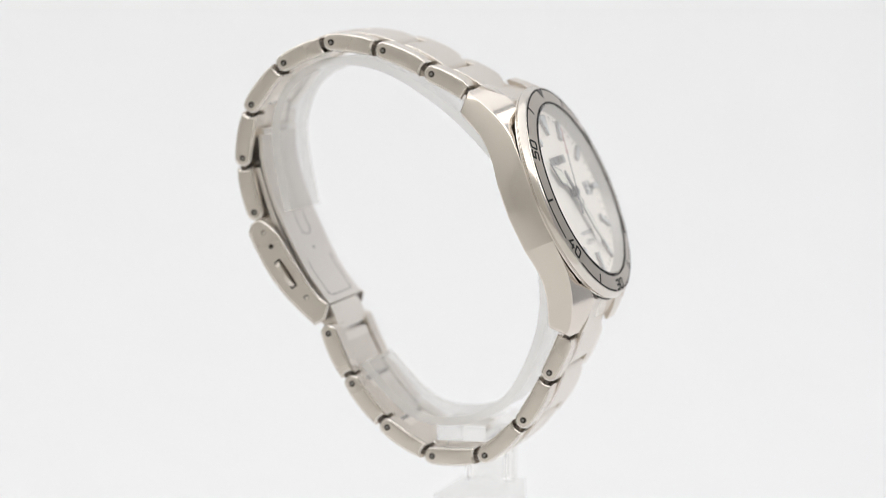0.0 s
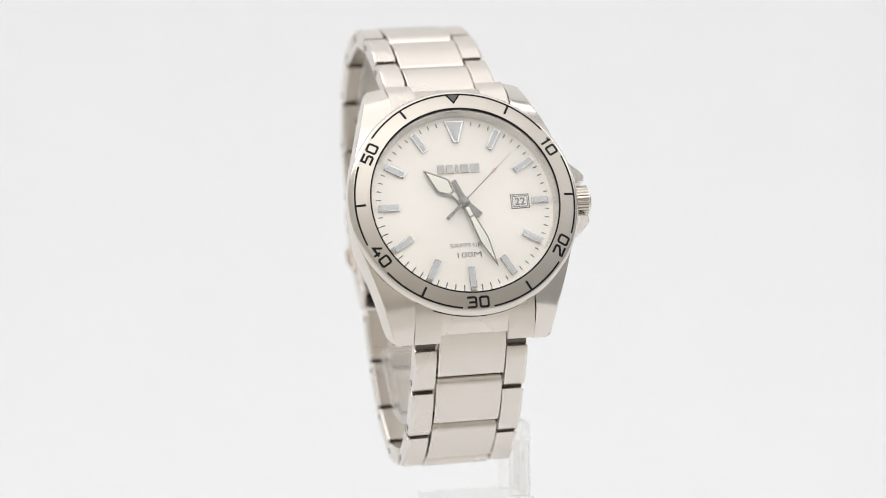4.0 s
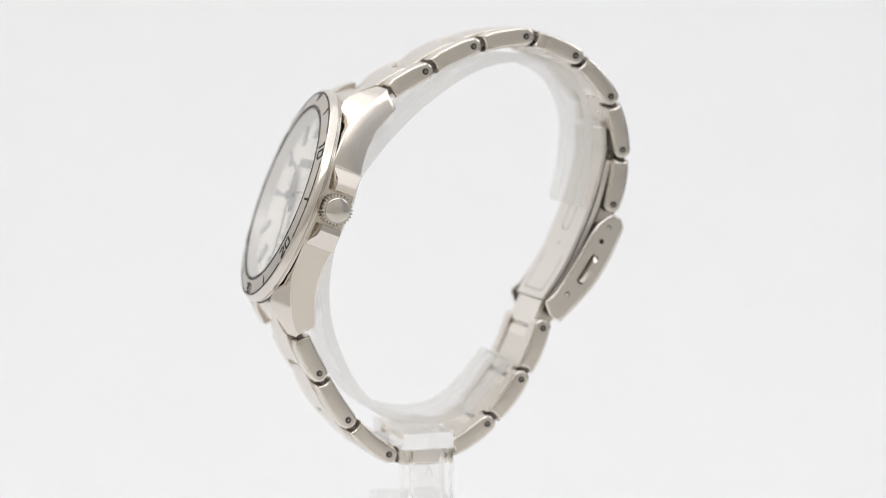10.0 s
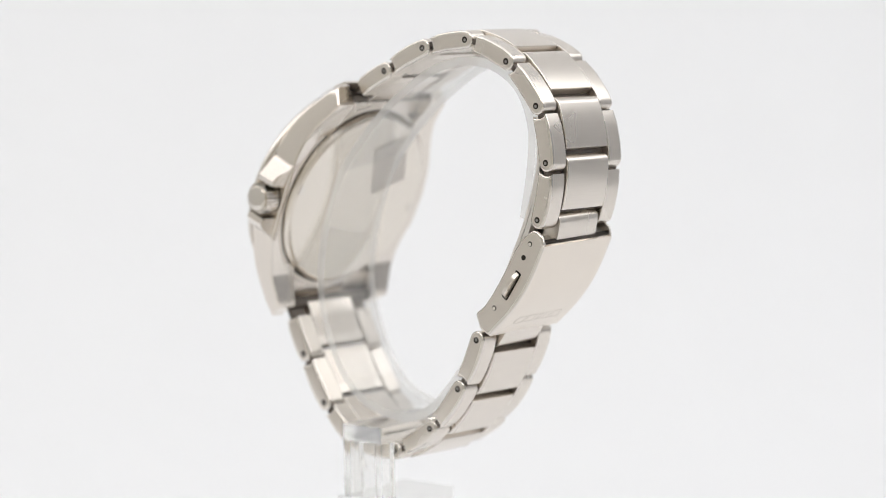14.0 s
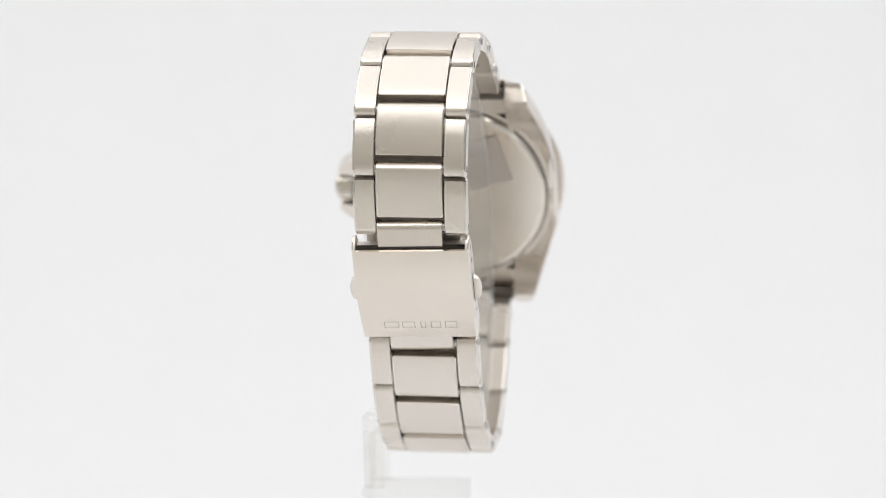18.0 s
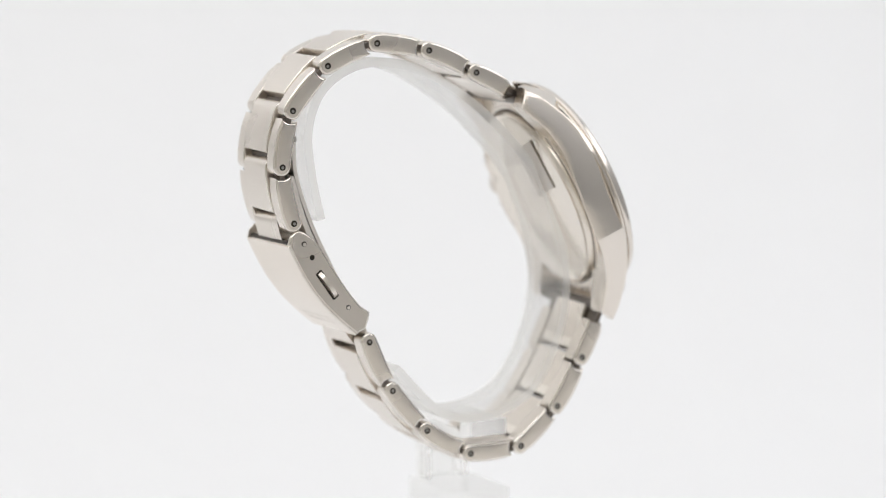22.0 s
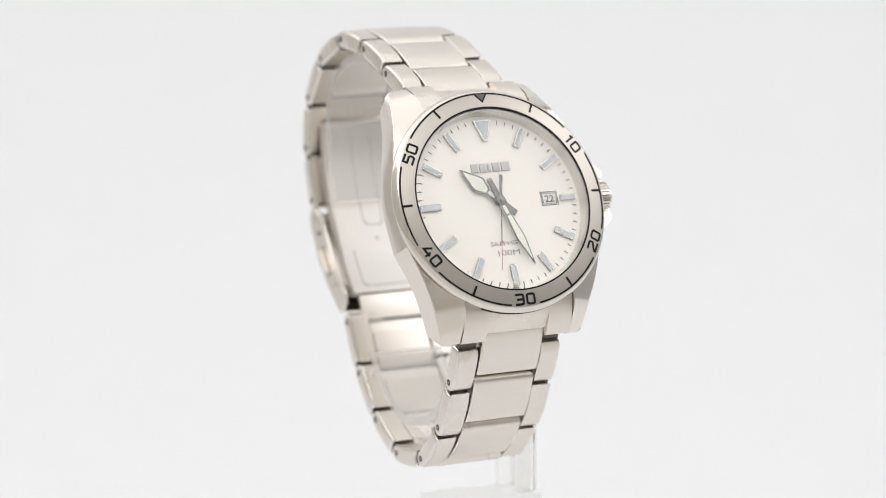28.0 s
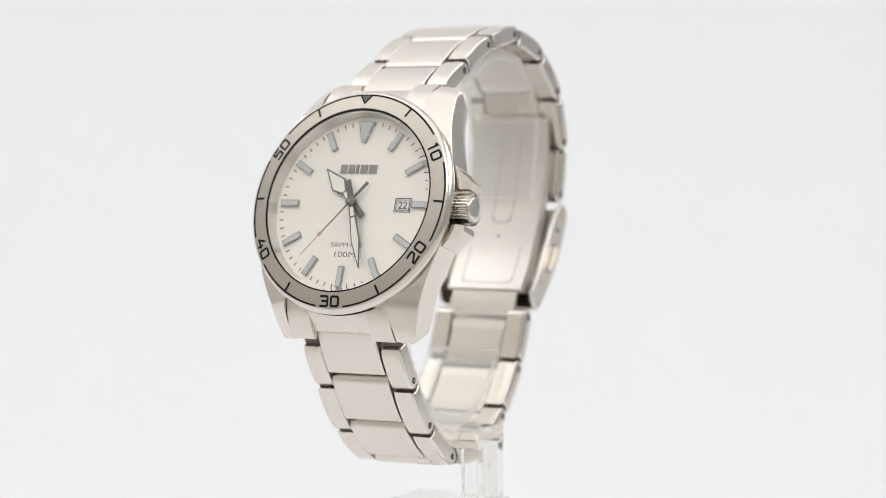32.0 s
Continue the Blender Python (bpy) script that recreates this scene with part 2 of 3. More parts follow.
# ---- setting: sweep paper and an unseen tent that shapes the reflections ----
def build_setting():
    bm = bmesh.new()
    line = [(-0.11, 0.0), (0.0, 0.0), (0.2, 0.0)]
    for k in range(1, 15):
        a = radians(90 * k / 14)
        line.append((0.2 + 0.33 * math.sin(a), 0.33 - 0.33 * math.cos(a)))
    line.append((0.53, 0.98))
    rows = [[bm.verts.new((x, y, z)) for y, z in line] for x in (-0.60, 0.60)]
    for i in range(len(line) - 1):
        bm.faces.new((rows[0][i], rows[1][i], rows[1][i + 1], rows[0][i + 1]))
    paper = new("backdrop", mesh_of("backdrop", bm, PAPER))
    tagged(paper, "seamless white sweep paper curving up behind the watch", "backdrop", kind="structure")

    def slab(name, lo, hi, mat, label):
        bm = bmesh.new()
        bmesh.ops.create_cube(bm, size=1.0)
        for v in bm.verts:
            v.co = Vector([lo[i] + (v.co[i] + 0.5) * (hi[i] - lo[i]) for i in range(3)])
        tagged(new(name, mesh_of(name, bm, mat)), label, "tent wall", kind="structure")
    # table, walls and flap are out of view, toned for the steel's reflections
    slab("ground", (-0.63, -0.9, -0.03), (0.63, 0.56, -0.003), TABLE, "unseen pale table top that tones reflections from below")
    slab("wall_left", (-0.63, -0.9, -0.02), (-0.61, 0.56, 1.0), SIDE_FABRIC, "unseen side wall, greyed to dim its reflection in the steel")
    slab("wall_right", (0.61, -0.9, -0.02), (0.63, 0.56, 1.0), COOL_FABRIC, "unseen side wall, greyed to dim its reflection in the steel")
    slab("wall_front_upper", (-0.63, -0.89, 0.62), (0.63, -0.87, 1.0), SIDE_FABRIC, "unseen front wall, greyed to dim its reflection in the steel")
    slab("wall_front_left", (-0.63, -0.89, -0.02), (-0.34, -0.87, 0.62), SIDE_FABRIC, "unseen front wall, greyed to dim its reflection in the steel")
    slab("wall_front_right", (0.34, -0.89, -0.02), (0.63, -0.87, 0.62), SIDE_FABRIC, "unseen front wall, greyed to dim its reflection in the steel")
    slab("wall_front_opening", (-0.40, -0.93, -0.02), (0.40, -0.91, 0.68), FRONT_FABRIC, "unseen flap, greyed to dim what the steel reflects behind the camera")
    slab("ceiling", (-0.63, -0.9, 0.98), (0.63, 0.56, 1.0), FABRIC, "white fabric roof of the light tent")


build_setting()

# ---- the watch ----
watch = new("wrist_watch")
tagged(watch, "brushed steel wrist watch with cream dial on a clear stand", "watch", kind="thing")

CASE_Y, CASE_Z = -30.5, FLOOR - 46.0
M_DIAL = mm_pose(0, CASE_Y, CASE_Z, 67.6)
DIAL_N = -2.6


def case_profile_at(along):
    """Outer x, top and bottom heights of the case side at a station along the 12-6 line, in mm."""
    v = abs(along)

    def table(rows):
        for (a, p), (b, q) in zip(rows, rows[1:]):
            if v <= b:
                return p + (q - p) * (v - a) / (b - a)
        return rows[-1][1]
    if along < 0:
        x = table([(0, 21.3), (7.2, 21.05), (16, 18.2), (24.3, 15.5), (24.9, 15.0), (25.3, 14.3)])
    else:
        x = table([(0, 21.3), (3, 21.22), (6, 20.92), (9, 20.3), (12, 19.45), (16, 18.2), (24.3, 15.5), (24.9, 15.0), (25.3, 14.3)])
    top = table([(0, -2.35), (20.4, -2.35), (21.5, -3.05), (23, -4.65), (24.3, -6.3), (25.3, -7.6)])
    rim = table([(0, -2.6), (8, -2.6), (10.5, -2.75), (15, -3.15), (18.5, -4.65), (22.8, -7.1), (24.7, -8.7), (25.3, -8.9)])
    low = table([(0, -8.9), (6.5, -8.6), (10, -8.2), (13, -8.2), (16, -8.8), (19, -10.1), (22.1, -11.6),
                 (24.9, -9.1), (25.3, -9.0)])
    return x, top, rim, low


def flank_piece(stops, sx):
    """A stretch of the case side between stations along the 12-6 line."""
    bm = bmesh.new()
    rows = []
    for v in stops:
        x, top, rim, low = case_profile_at(v)
        inner = max(11.6, math.sqrt(max(0.0, 18.3 ** 2 - v * v)))
        tall = rim - low
        edge = min(0.22, 0.25 * max(tall, 0.05))
        lift = (-8.1 - low) * max(0.0, min(1.0, (17.0 - abs(v)) / 3.0))
        ring = [(inner, top), (x - 0.45 - edge, rim + 0.12 * min(1.0, top - rim)), (x - 0.40, rim), (x - 0.3, rim - edge),
                (x, low + 0.35 * tall), (x - 0.1, low + 1.4 * edge), (x - 0.1 - edge, low),
                (max(inner + 0.4, x - 1.7), low + lift), (inner, low + lift)]
        rows.append([bm.verts.new((sx * p, v, q)) for p, q in ring])
    for one, two in zip(rows, rows[1:]):
        for i in range(9):
            j = (i + 1) % 9
            bm.faces.new((one[i], one[j], two[j], two[i]))
    bm.faces.new(rows[-1])
    bm.faces.new(rows[0][::-1])
    return scaled(bm)


def build_case():
    case = part("case", lathe([(0, -3.4), (18.2, -3.4), (18.2, -2.65), (20.9, -2.65), (20.9, -3.3), (20.2, -4.2), (20.2, -8.1), (19.3, -8.15), (0, -8.15)], 96), BRUSHED_ALONG, watch,
                "brushed steel case with four sloping lugs", M_DIAL, 28)
    tail = [16.5, 18.5, 20.2, 21.4, 22.3, 23.2, 24.2, 24.9, 25.3]
    for sx in (-1, 1):
        part("case_flank", flank_piece([-7.2, -4.8, -2.4, 0, 1.5, 3, 4.5, 6, 7.5, 9, 10.5, 12, 14] + tail, sx), FLANK_STEEL, case,
             "brushed case side that runs out into a lug", None, 28)
        part("lug", flank_piece([-v for v in tail[::-1]] + [-14, -11.5, -9, -7.2], sx), FLANK_STEEL, case, "brushed sloping lug", None, 28)
    # crown guards
    for s in (-1, 1):
        outline = [(19.5, s * 8.4), (20.9, s * 7.8), (21.3, s * 7.2), (23.6, s * 5.6), (24.4, s * 4.6), (24.2, s * 3.5), (19.5, s * 3.3)]
        bm = prism(outline, flat_xy, -8.4, -3.0, 0.4, 2)
        for v in bm.verts:
            if v.co.x > 22.4 * MM:
                v.co.z = -5.8 * MM + (v.co.z + 5.8 * MM) * 0.72
        part("crown_guard", bm, FLANK_STEEL, case, "polished steel crown guard")
    return case


case = build_case()

# bezel with sloping satin ring and polished rim
bezel = part("bezel", lathe([(17.95, -2.2), (17.95, 0.02), (18.25, 0.1), (21.25, -0.41), (21.25, -2.2), (17.95, -2.2)], 160),
             SATIN, watch, "satin steel ring with black minute numerals", M_DIAL, 25)


part("polished_rim", lathe([(21.26, -0.43), (21.45, -0.52), (21.7, -0.78), (21.93, -1.2), (22.08, -1.6), (22.08, -1.85), (21.95, -2.0), (21.7, -2.05),
                            (21.7, -2.25), (21.85, -2.3), (21.85, -2.6), (21.26, -2.6)], 160), RIM_STEEL, bezel, "smooth rounded steel rim", None, 40)


def on_bezel(r):
    return 0.1 - (r - 18.25) * 0.5 / 2.95


def bezel_mesh(bm):
    """Lays a mesh built at height 0 on the slope of the bezel."""
    for v in bm.verts:
        r = math.hypot(v.co.x, v.co.y) / MM
        v.co.z += on_bezel(r) * MM
    return bm


def stroke(bm, line, wide, closed=False):
    """A flat bar along a line with mitred corners."""
    n = len(line)
    rows = []
    for i, (x, y) in enumerate(line):
        p = line[i - 1] if i or closed else None
        q = line[(i + 1) % n] if i < n - 1 or closed else None
        dirs = []
        if p:
            dirs.append(Vector((x - p[0], y - p[1])).normalized())
        if q:
            dirs.append(Vector((q[0] - x, q[1] - y)).normalized())
        side = sum((Vector((-d.y, d.x)) for d in dirs), Vector((0, 0))).normalized()
        reach = wide / 2 / max(0.35, side.dot(Vector((-dirs[0].y, dirs[0].x))))
        rows.append([bm.verts.new((x + s * side.x * reach, y + s * side.y * reach, z)) for s, z in ((1, 0.0), (1, 0.05), (-1, 0.05), (-1, 0.0))])
    for i in range(n if closed else n - 1):
        one, two = rows[i], rows[(i + 1) % n]
        for k in range(4):
            bm.faces.new((one[k], one[(k + 1) % 4], two[(k + 1) % 4], two[k]))


DIGITS = {"0": [([(-0.55, 0.9), (0.55, 0.9), (0.78, 0.7), (0.78, -0.7), (0.55, -0.9), (-0.55, -0.9), (-0.78, -0.7), (-0.78, 0.7)], True)],
          "1": [([(-0.45, 0.62), (0.12, 0.9), (0.12, -1.1)], False)],
          "2": [([(-0.9, 0.9), (0.5, 0.9), (0.75, 0.7), (0.75, 0.2), (-0.72, -0.55), (-0.72, -0.9), (1.0, -0.9)], False)],
          "3": [([(-0.95, 0.9), (0.55, 0.9), (0.76, 0.7), (0.76, -0.7), (0.55, -0.9), (-0.95, -0.9)], False), ([(-0.6, 0.0), (0.55, 0.0)], False)],
          "4": [([(0.1, 0.98), (-0.85, -0.38), (1.0, -0.38)], False), ([(0.5, 0.2), (0.5, -1.1)], False)],
          "5": [([(0.92, 0.9), (-0.7, 0.9), (-0.7, 0.12), (0.55, 0.12), (0.76, -0.08), (0.76, -0.7), (0.55, -0.9), (-0.92, -0.9)], False)]}


def numeral_bm(number):
    bm = bmesh.new()
    for shift, digit in zip((-1.16, 1.16), number):
        if digit == "1":
            shift += 0.35
        for line, closed in DIGITS[digit]:
            stroke(bm, [(x + shift, y) for x, y in line], 0.42, closed)
    return scaled(bm)


for number, angle in (("10", 60), ("20", 120), ("30", 180), ("40", 240), ("50", 300)):
    flip = 180 if 90 < angle < 270 else 0
    bm = moved(numeral_bm(number), clock(angle, 19.9, 0, flip))
    part("numeral", bezel_mesh(bm), BLACK, bezel, "black minute numeral " + number)
for a0, a1 in ((2.6, 51.5), (68.5, 111.5), (128.5, 171.8), (188.2, 231.5), (248.5, 291.5), (308.5, 357.4)):
    part("ring_line", bezel_mesh(arc_band(20.84, 21.17, a0, a1, 0.0, 0.04, 36)), BLACK, bezel)
for angle in (30, 90, 150, 210, 270, 330):
    bm = prism([(-0.22, 19.05), (0.22, 19.05), (0.22, 20.9), (-0.22, 20.9)], flat_xy, 0.0, 0.05)
    part("tick", bezel_mesh(moved(bm, clock(angle, 0, 0))), BLACK, bezel)
# dark arc added in place of the shadow line under the bezel
part("gap_shade", arc_band(20.6, 22.0, 158, 202, -2.86, -2.62, 30), HOLE, bezel, "dark band standing for the shade in the gap under the ring")
# black ring drawn for the shadow gap between bezel and crystal
part("crystal_gap_line", arc_band(17.93, 18.21, 0, 359.99, -0.05, 0.13, 120), BLACK, bezel)
bm = prism([(-1.6, 21.1), (0, 19.0), (1.6, 21.1)], flat_xy, 0.0, 0.05)
part("zero_triangle", bezel_mesh(bm), BLACK, bezel, "black zero triangle")
part("triangle_inlay", bezel_mesh(prism([(-1.0, 20.85), (0, 19.5), (1.0, 20.85)], flat_xy, 0.05, 0.10)), GREY_PRINT, bezel)

# dial
dial = part("dial", lathe([(0, DIAL_N), (17.9, DIAL_N), (17.9, DIAL_N - 0.4), (0, DIAL_N - 0.4)], 128), DIAL_PAINT, watch,
            "cream white dial with applied silver indexes", M_DIAL @ mm_pose(0, -0.2, 0))
part("rehaut", lathe([(17.94, DIAL_N), (17.94, -0.3), (17.8, -0.3), (17.3, DIAL_N + 0.02), (17.3, DIAL_N)], 128),
     REHAUT, dial, "satin silver sloping inner ring")


def index_bm(outline, high):
    return prism(outline, flat_xy, DIAL_N, DIAL_N + high, 0.09, 1)


for hour in range(1, 12):
    reach = 12.3 if hour != 3 else 13.2
    bm = index_bm([(-0.61, reach), (0.61, reach), (0.61, 16.35), (-0.61, 16.35)], 0.55)
    index = part("index", moved(bm, clock(hour * 30, 0, 0)), INDEX_STEEL, dial, "silver baton index")
    bm = prism([(-0.47, reach + 0.16), (0.47, reach + 0.16), (0.47, 16.2), (-0.47, 16.2)], flat_xy, DIAL_N + 0.52, DIAL_N + 0.6)
    part("inlay", moved(bm, clock(hour * 30, 0, 0)), SILVER_LUME, index)
index = part("index", index_bm([(-1.85, 16.4), (-0.45, 12.2), (0.45, 12.2), (1.85, 16.4)], 0.55), INDEX_STEEL, dial,
             "silver triangular index")
part("inlay", prism([(-1.5, 16.2), (-0.28, 12.45), (0.28, 12.45), (1.5, 16.2)], flat_xy, DIAL_N + 0.52, DIAL_N + 0.6),
     SILVER_LUME, index)
for minute in range(60):
    if minute % 5:
        bm = prism([(-0.105, 15.75), (0.105, 15.75), (0.105, 16.55), (-0.105, 16.55)], flat_xy, DIAL_N, DIAL_N + 0.03)
        part("minute_mark", moved(bm, clock(minute * 6, 0, 0)), GREY_PRINT, dial)

# date window
window = part("date_window", prism([(9.35, -1.28), (12.6, -1.28), (12.6, 1.28), (9.35, 1.28)], flat_xy, DIAL_N, DIAL_N + 0.02),
              DATE_WHITE, dial, "framed date window")
for x0, y0, x1, y1 in ((9.2, -1.4, 12.75, -1.28), (9.2, 1.28, 12.75, 1.4), (9.2, -1.28, 9.32, 1.28), (12.63, -1.28, 12.75, 1.28),
                       (9.5, -1.05, 12.45, -0.97), (9.5, 0.97, 12.45, 1.05), (9.5, -0.97, 9.58, 0.97), (12.37, -0.97, 12.45, 0.97)):
    part("frame_line", prism([(x0, y0), (x1, y0), (x1, y1), (x0, y1)], flat_xy, DIAL_N, DIAL_N + 0.12), GREY_PRINT, window)
part("date_number", moved(lettering("22", 1.4, 1.95, 0.02, 0.012), mm_pose(10.98, 0, DIAL_N + 0.02)), GREY_PRINT, window,
     "grey date number 22")

# applied brand plate as five plain blocks, and the two printed lines
for x, w in ((-3.5, 0.68), (-1.75, 0.66), (-0.42, 0.28), (1.05, 0.75), (3.05, 0.85)):
    bm = prism([(x - w, 6.2), (x + w, 6.2), (x + w, 7.85), (x - w, 7.85)], flat_xy, DIAL_N, DIAL_N + 0.3, 0.06, 1)
    part("brand_block", bm, BRAND_STEEL, dial)
part("printed_word", moved(lettering("SAPPHIRE", 0.9, 7.0, 0.02, -0.008), mm_pose(0, -8.0, DIAL_N)), GREY_PRINT, dial, "grey printed word sapphire")
part("printed_word", moved(lettering("100M", 1.05, 4.6, 0.02, -0.004), mm_pose(0, -9.85, DIAL_N)), GREY_PRINT, dial, "grey printed depth rating 100M")

# pointers: each is built pointing at 12 with its pivot at the origin
hour_hand = part("hour_hand", prism([(-0.62, -4.0), (0.62, -4.0), (0.7, -0.5), (0.55, 2.6), (1.75, 5.0), (0.08, 9.6), (-0.08, 9.6),
                                     (-1.75, 5.0), (-0.55, 2.6), (-0.7, -0.5)], flat_xy, DIAL_N + 0.62, DIAL_N + 0.82, 0.04, 1),
                 HAND_STEEL, watch, "grey framed arrow shaped hour hand", M_DIAL)
part("lume", prism([(-0.38, 3.1), (0.38, 3.1), (1.42, 5.05), (0.0, 9.0), (-1.42, 5.05)], flat_xy, DIAL_N + 0.8, DIAL_N + 0.87), LUME, hour_hand)
part("lume", prism([(-0.36, 1.15), (0.36, 1.15), (0.34, 2.75), (-0.34, 2.75)], flat_xy, DIAL_N + 0.8, DIAL_N + 0.87), LUME, hour_hand)
minute_hand = part("minute_hand", prism([(-0.5, -4.6), (0.5, -4.6), (0.62, -0.5), (0.62, 2.2), (0.95, 8.0), (0.06, 13.7), (-0.06, 13.7),
                                         (-0.95, 8.0), (-0.62, 2.2), (-0.62, -0.5)], flat_xy, DIAL_N + 0.98, DIAL_N + 1.16, 0.04, 1),
                   HAND_STEEL, watch, "grey framed leaf shaped minute hand", M_DIAL)
part("lume", prism([(-0.38, 3.3), (0.38, 3.3), (0.72, 8.0), (0.0, 12.7), (-0.72, 8.0)], flat_xy, DIAL_N + 1.14, DIAL_N + 1.2), LUME, minute_hand)
part("lume", prism([(-0.36, 1.15), (0.36, 1.15), (0.36, 2.95), (-0.36, 2.95)], flat_xy, DIAL_N + 1.14, DIAL_N + 1.2), LUME, minute_hand)
second_hand = part("second_hand", prism([(-0.36, -5.0), (0.36, -5.0), (0.22, 0), (0.1, 1.5), (0.09, 8.0), (-0.09, 8.0), (-0.1, 1.5), (-0.22, 0)],
                                        flat_xy, DIAL_N + 1.32, DIAL_N + 1.45), HAND_STEEL, watch,
                   "thin grey second hand with red tip", M_DIAL)
part("tip", prism([(-0.045, 8.0), (0.045, 8.0), (0.025, 14.0), (-0.025, 14.0)], flat_xy, DIAL_N + 1.32, DIAL_N + 1.45), RED, second_hand, "red painted tip")
for side in (-1, 1):
    part("lozenge", prism([(0, 7.9), (side * 0.42, 8.6), (0, 9.3), (0, 9.05), (side * 0.24, 8.6), (0, 8.15)], flat_xy,
                          DIAL_N + 1.32, DIAL_N + 1.45), RED, second_hand)
part("hub", lathe([(0, DIAL_N + 0.3), (0.95, DIAL_N + 0.3), (0.95, DIAL_N + 1.5), (0.7, DIAL_N + 1.62), (0, DIAL_N + 1.62)], 32), HAND_STEEL, second_hand)
part("hub_cap", lathe([(0, DIAL_N + 1.5), (0.4, DIAL_N + 1.5), (0.36, DIAL_N + 1.78), (0, DIAL_N + 1.8)], 24), BRAND_STEEL, second_hand)

crystal = part("crystal", lathe([(0, 0.1), (17.3, 0.1), (17.7, 0.0), (17.88, -0.15), (17.88, -0.35), (0, -0.35)], 128), SAPPHIRE, watch,
               "flat clear sapphire crystal", M_DIAL)
crystal.visible_shadow = False


def build_crown():
    place = M_DIAL @ mm_pose(0, 0, -5.45, 0, 90, 0)
    outline = []
    teeth = 26
    for k in range(teeth * 4):
        a = 2 * math.pi * k / (teeth * 4)
        r = 3.05 if k % 4 in (1, 2) else 2.6
        outline.append((r * math.cos(a), r * math.sin(a)))
    crown = part("crown", prism(outline, flat_xy, 21.6, 24.7, 0.1, 1, 50), POLISHED, watch, "fluted polished steel crown", place, 20)
    part("crown_cap", lathe([(0, 24.3), (2.35, 24.3), (2.35, 24.75), (2.3, 25.05), (2.1, 25.2), (1.3, 25.3), (0, 25.35)], 48), POLISHED, crown, "plain domed crown cap")
    # dark disc standing for the shaded gap behind the crown
    part("crown_gap_disc", lathe([(0, 20.5), (2.4, 20.5), (2.4, 21.5), (2.2, 21.7), (0, 21.7)], 40), HAND_STEEL, crown)


build_crown()

back = part("case_back", lathe([(0, -9.85), (8, -9.8), (17.9, -9.5), (18.5, -9.25), (18.95, -8.7), (19.1, -8.2), (19.1, -7.6), (0, -7.6)], 128),
            BACK_STEEL, watch, "smooth steel case back with opening notches", M_DIAL, 20)
part("back_groove", lathe([(19.12, -8.0), (19.12, -8.17), (19.34, -8.17), (19.34, -8.0)], 128), HOLE, back, "dark seam round the case back")
for k in range(6):
    bm = prism([(-0.9, 16.9), (0.9, 16.9), (0.9, 18.1), (-0.9, 18.1)], flat_xy, -9.62, -9.1, 0.1, 1)
    part("notch", moved(bm, clock(20 + 60 * k, 0, 0)), POLISHED, back)
part("sticker", prism([(-0.6, 11.2), (-9.4, 14.0), (-12.4, 4.0), (-3.6, 1.2)], flat_xy, -9.9, -9.7), STICKER, back, "thin grey film square")


# ---- bracelet ----
LOOP = (3.0, FLOOR - 58.0)  # a point inside the bracelet
UPPER = [(-13.4, -28.2), (-3.94, -22.89), (5.94, -18.31), (16.69, -16.69), (26.81, -20.76), (33.95, -29.05), (36.16, -39.70), (33.98, -50.50)]
LOWER = [(-30.95, -70.7), (-26.57, -80.69), (-21.08, -90.15), (-13.02, -97.43), (-2.08, -97.95), (7.16, -92.51), (14.29, -84.02), (18.98, -74.11)]
HALF = [11.2, 10.95, 10.85, 10.8, 10.75, 10.7, 10.65, 10.6]


def chain_frame(a, b):
    """Origin, direction and outward normal of a link from pin a to pin b, in the y-z plane, in mm."""
    ax, az, bx, bz = a[0], a[1] + FLOOR, b[0], b[1] + FLOOR
    length = math.hypot(bx - ax, bz - az)
    d = ((bx - ax) / length, (bz - az) / length)
    n = (-d[1], d[0])
    mid = ((ax + bx) / 2 - LOOP[0], (az + bz) / 2 - LOOP[1])
    if n[0] * mid[0] + n[1] * mid[1] < 0:
        n = (-n[0], -n[1])
    return (ax, az), d, n, length


def placer(frame_of, shift=0.0):
    (oy, oz), d, n, _ = frame_of

    def place(s, h, x):
        return (x + shift, oy + d[0] * s + n[0] * h, oz + d[1] * s + n[1] * h)
    return place


def side_outline(length, start=2.2):
    """Outline of a link's outer piece from one pin to the next."""
    if start > 3:
        pts = [(start + 0.1, -1.5), (start - 0.1, 1.2), (start + 0.1, 1.55)]
    else:
        # hollow end that hugs the round end of the link before it
        pts = [(math.sqrt(start * start - h * h) - 0.05, h) for h in (-1.5, -1.0, -0.4, 0.2, 0.8, 1.3, 1.6)]
    for k in range(1, 6):
        s = start + (length - start) * k / 6
        pts.append((s, 1.60 + 0.52 * math.sin(math.pi * s / (length + 1.6))))
    for k in range(9):
        a = radians(90 - 180 * k / 8)
        pts.append((length - 0.1 + 1.72 * math.cos(a), 1.72 * math.sin(a)))
    pts.append((length * 0.55, -1.5))
    return pts


def centre_outline(length, end=None):
    end = length - 2.3 if end is None else end
    pts = []
    for k in range(6):
        a = radians(215 - 125 * k / 5)
        pts.append((-0.05 + 1.45 * math.cos(a), 0.25 + 1.5 * math.sin(a) + 0.15 * k / 5))
    for k in range(1, 6):
        s = end * k / 5
        pts.append((s - (0.32 if k == 5 else 0), 1.86 + 0.5 * math.sin(math.pi * (s + 0.8) / (length + 1.0))))
    pts += [(end - 0.08, pts[-1][1] - 0.1), (end + 0.02, pts[-1][1] - 0.34), (end + 0.05, -1.2), (end * 0.5, -1.25), (0.6, -1.3)]
    return pts


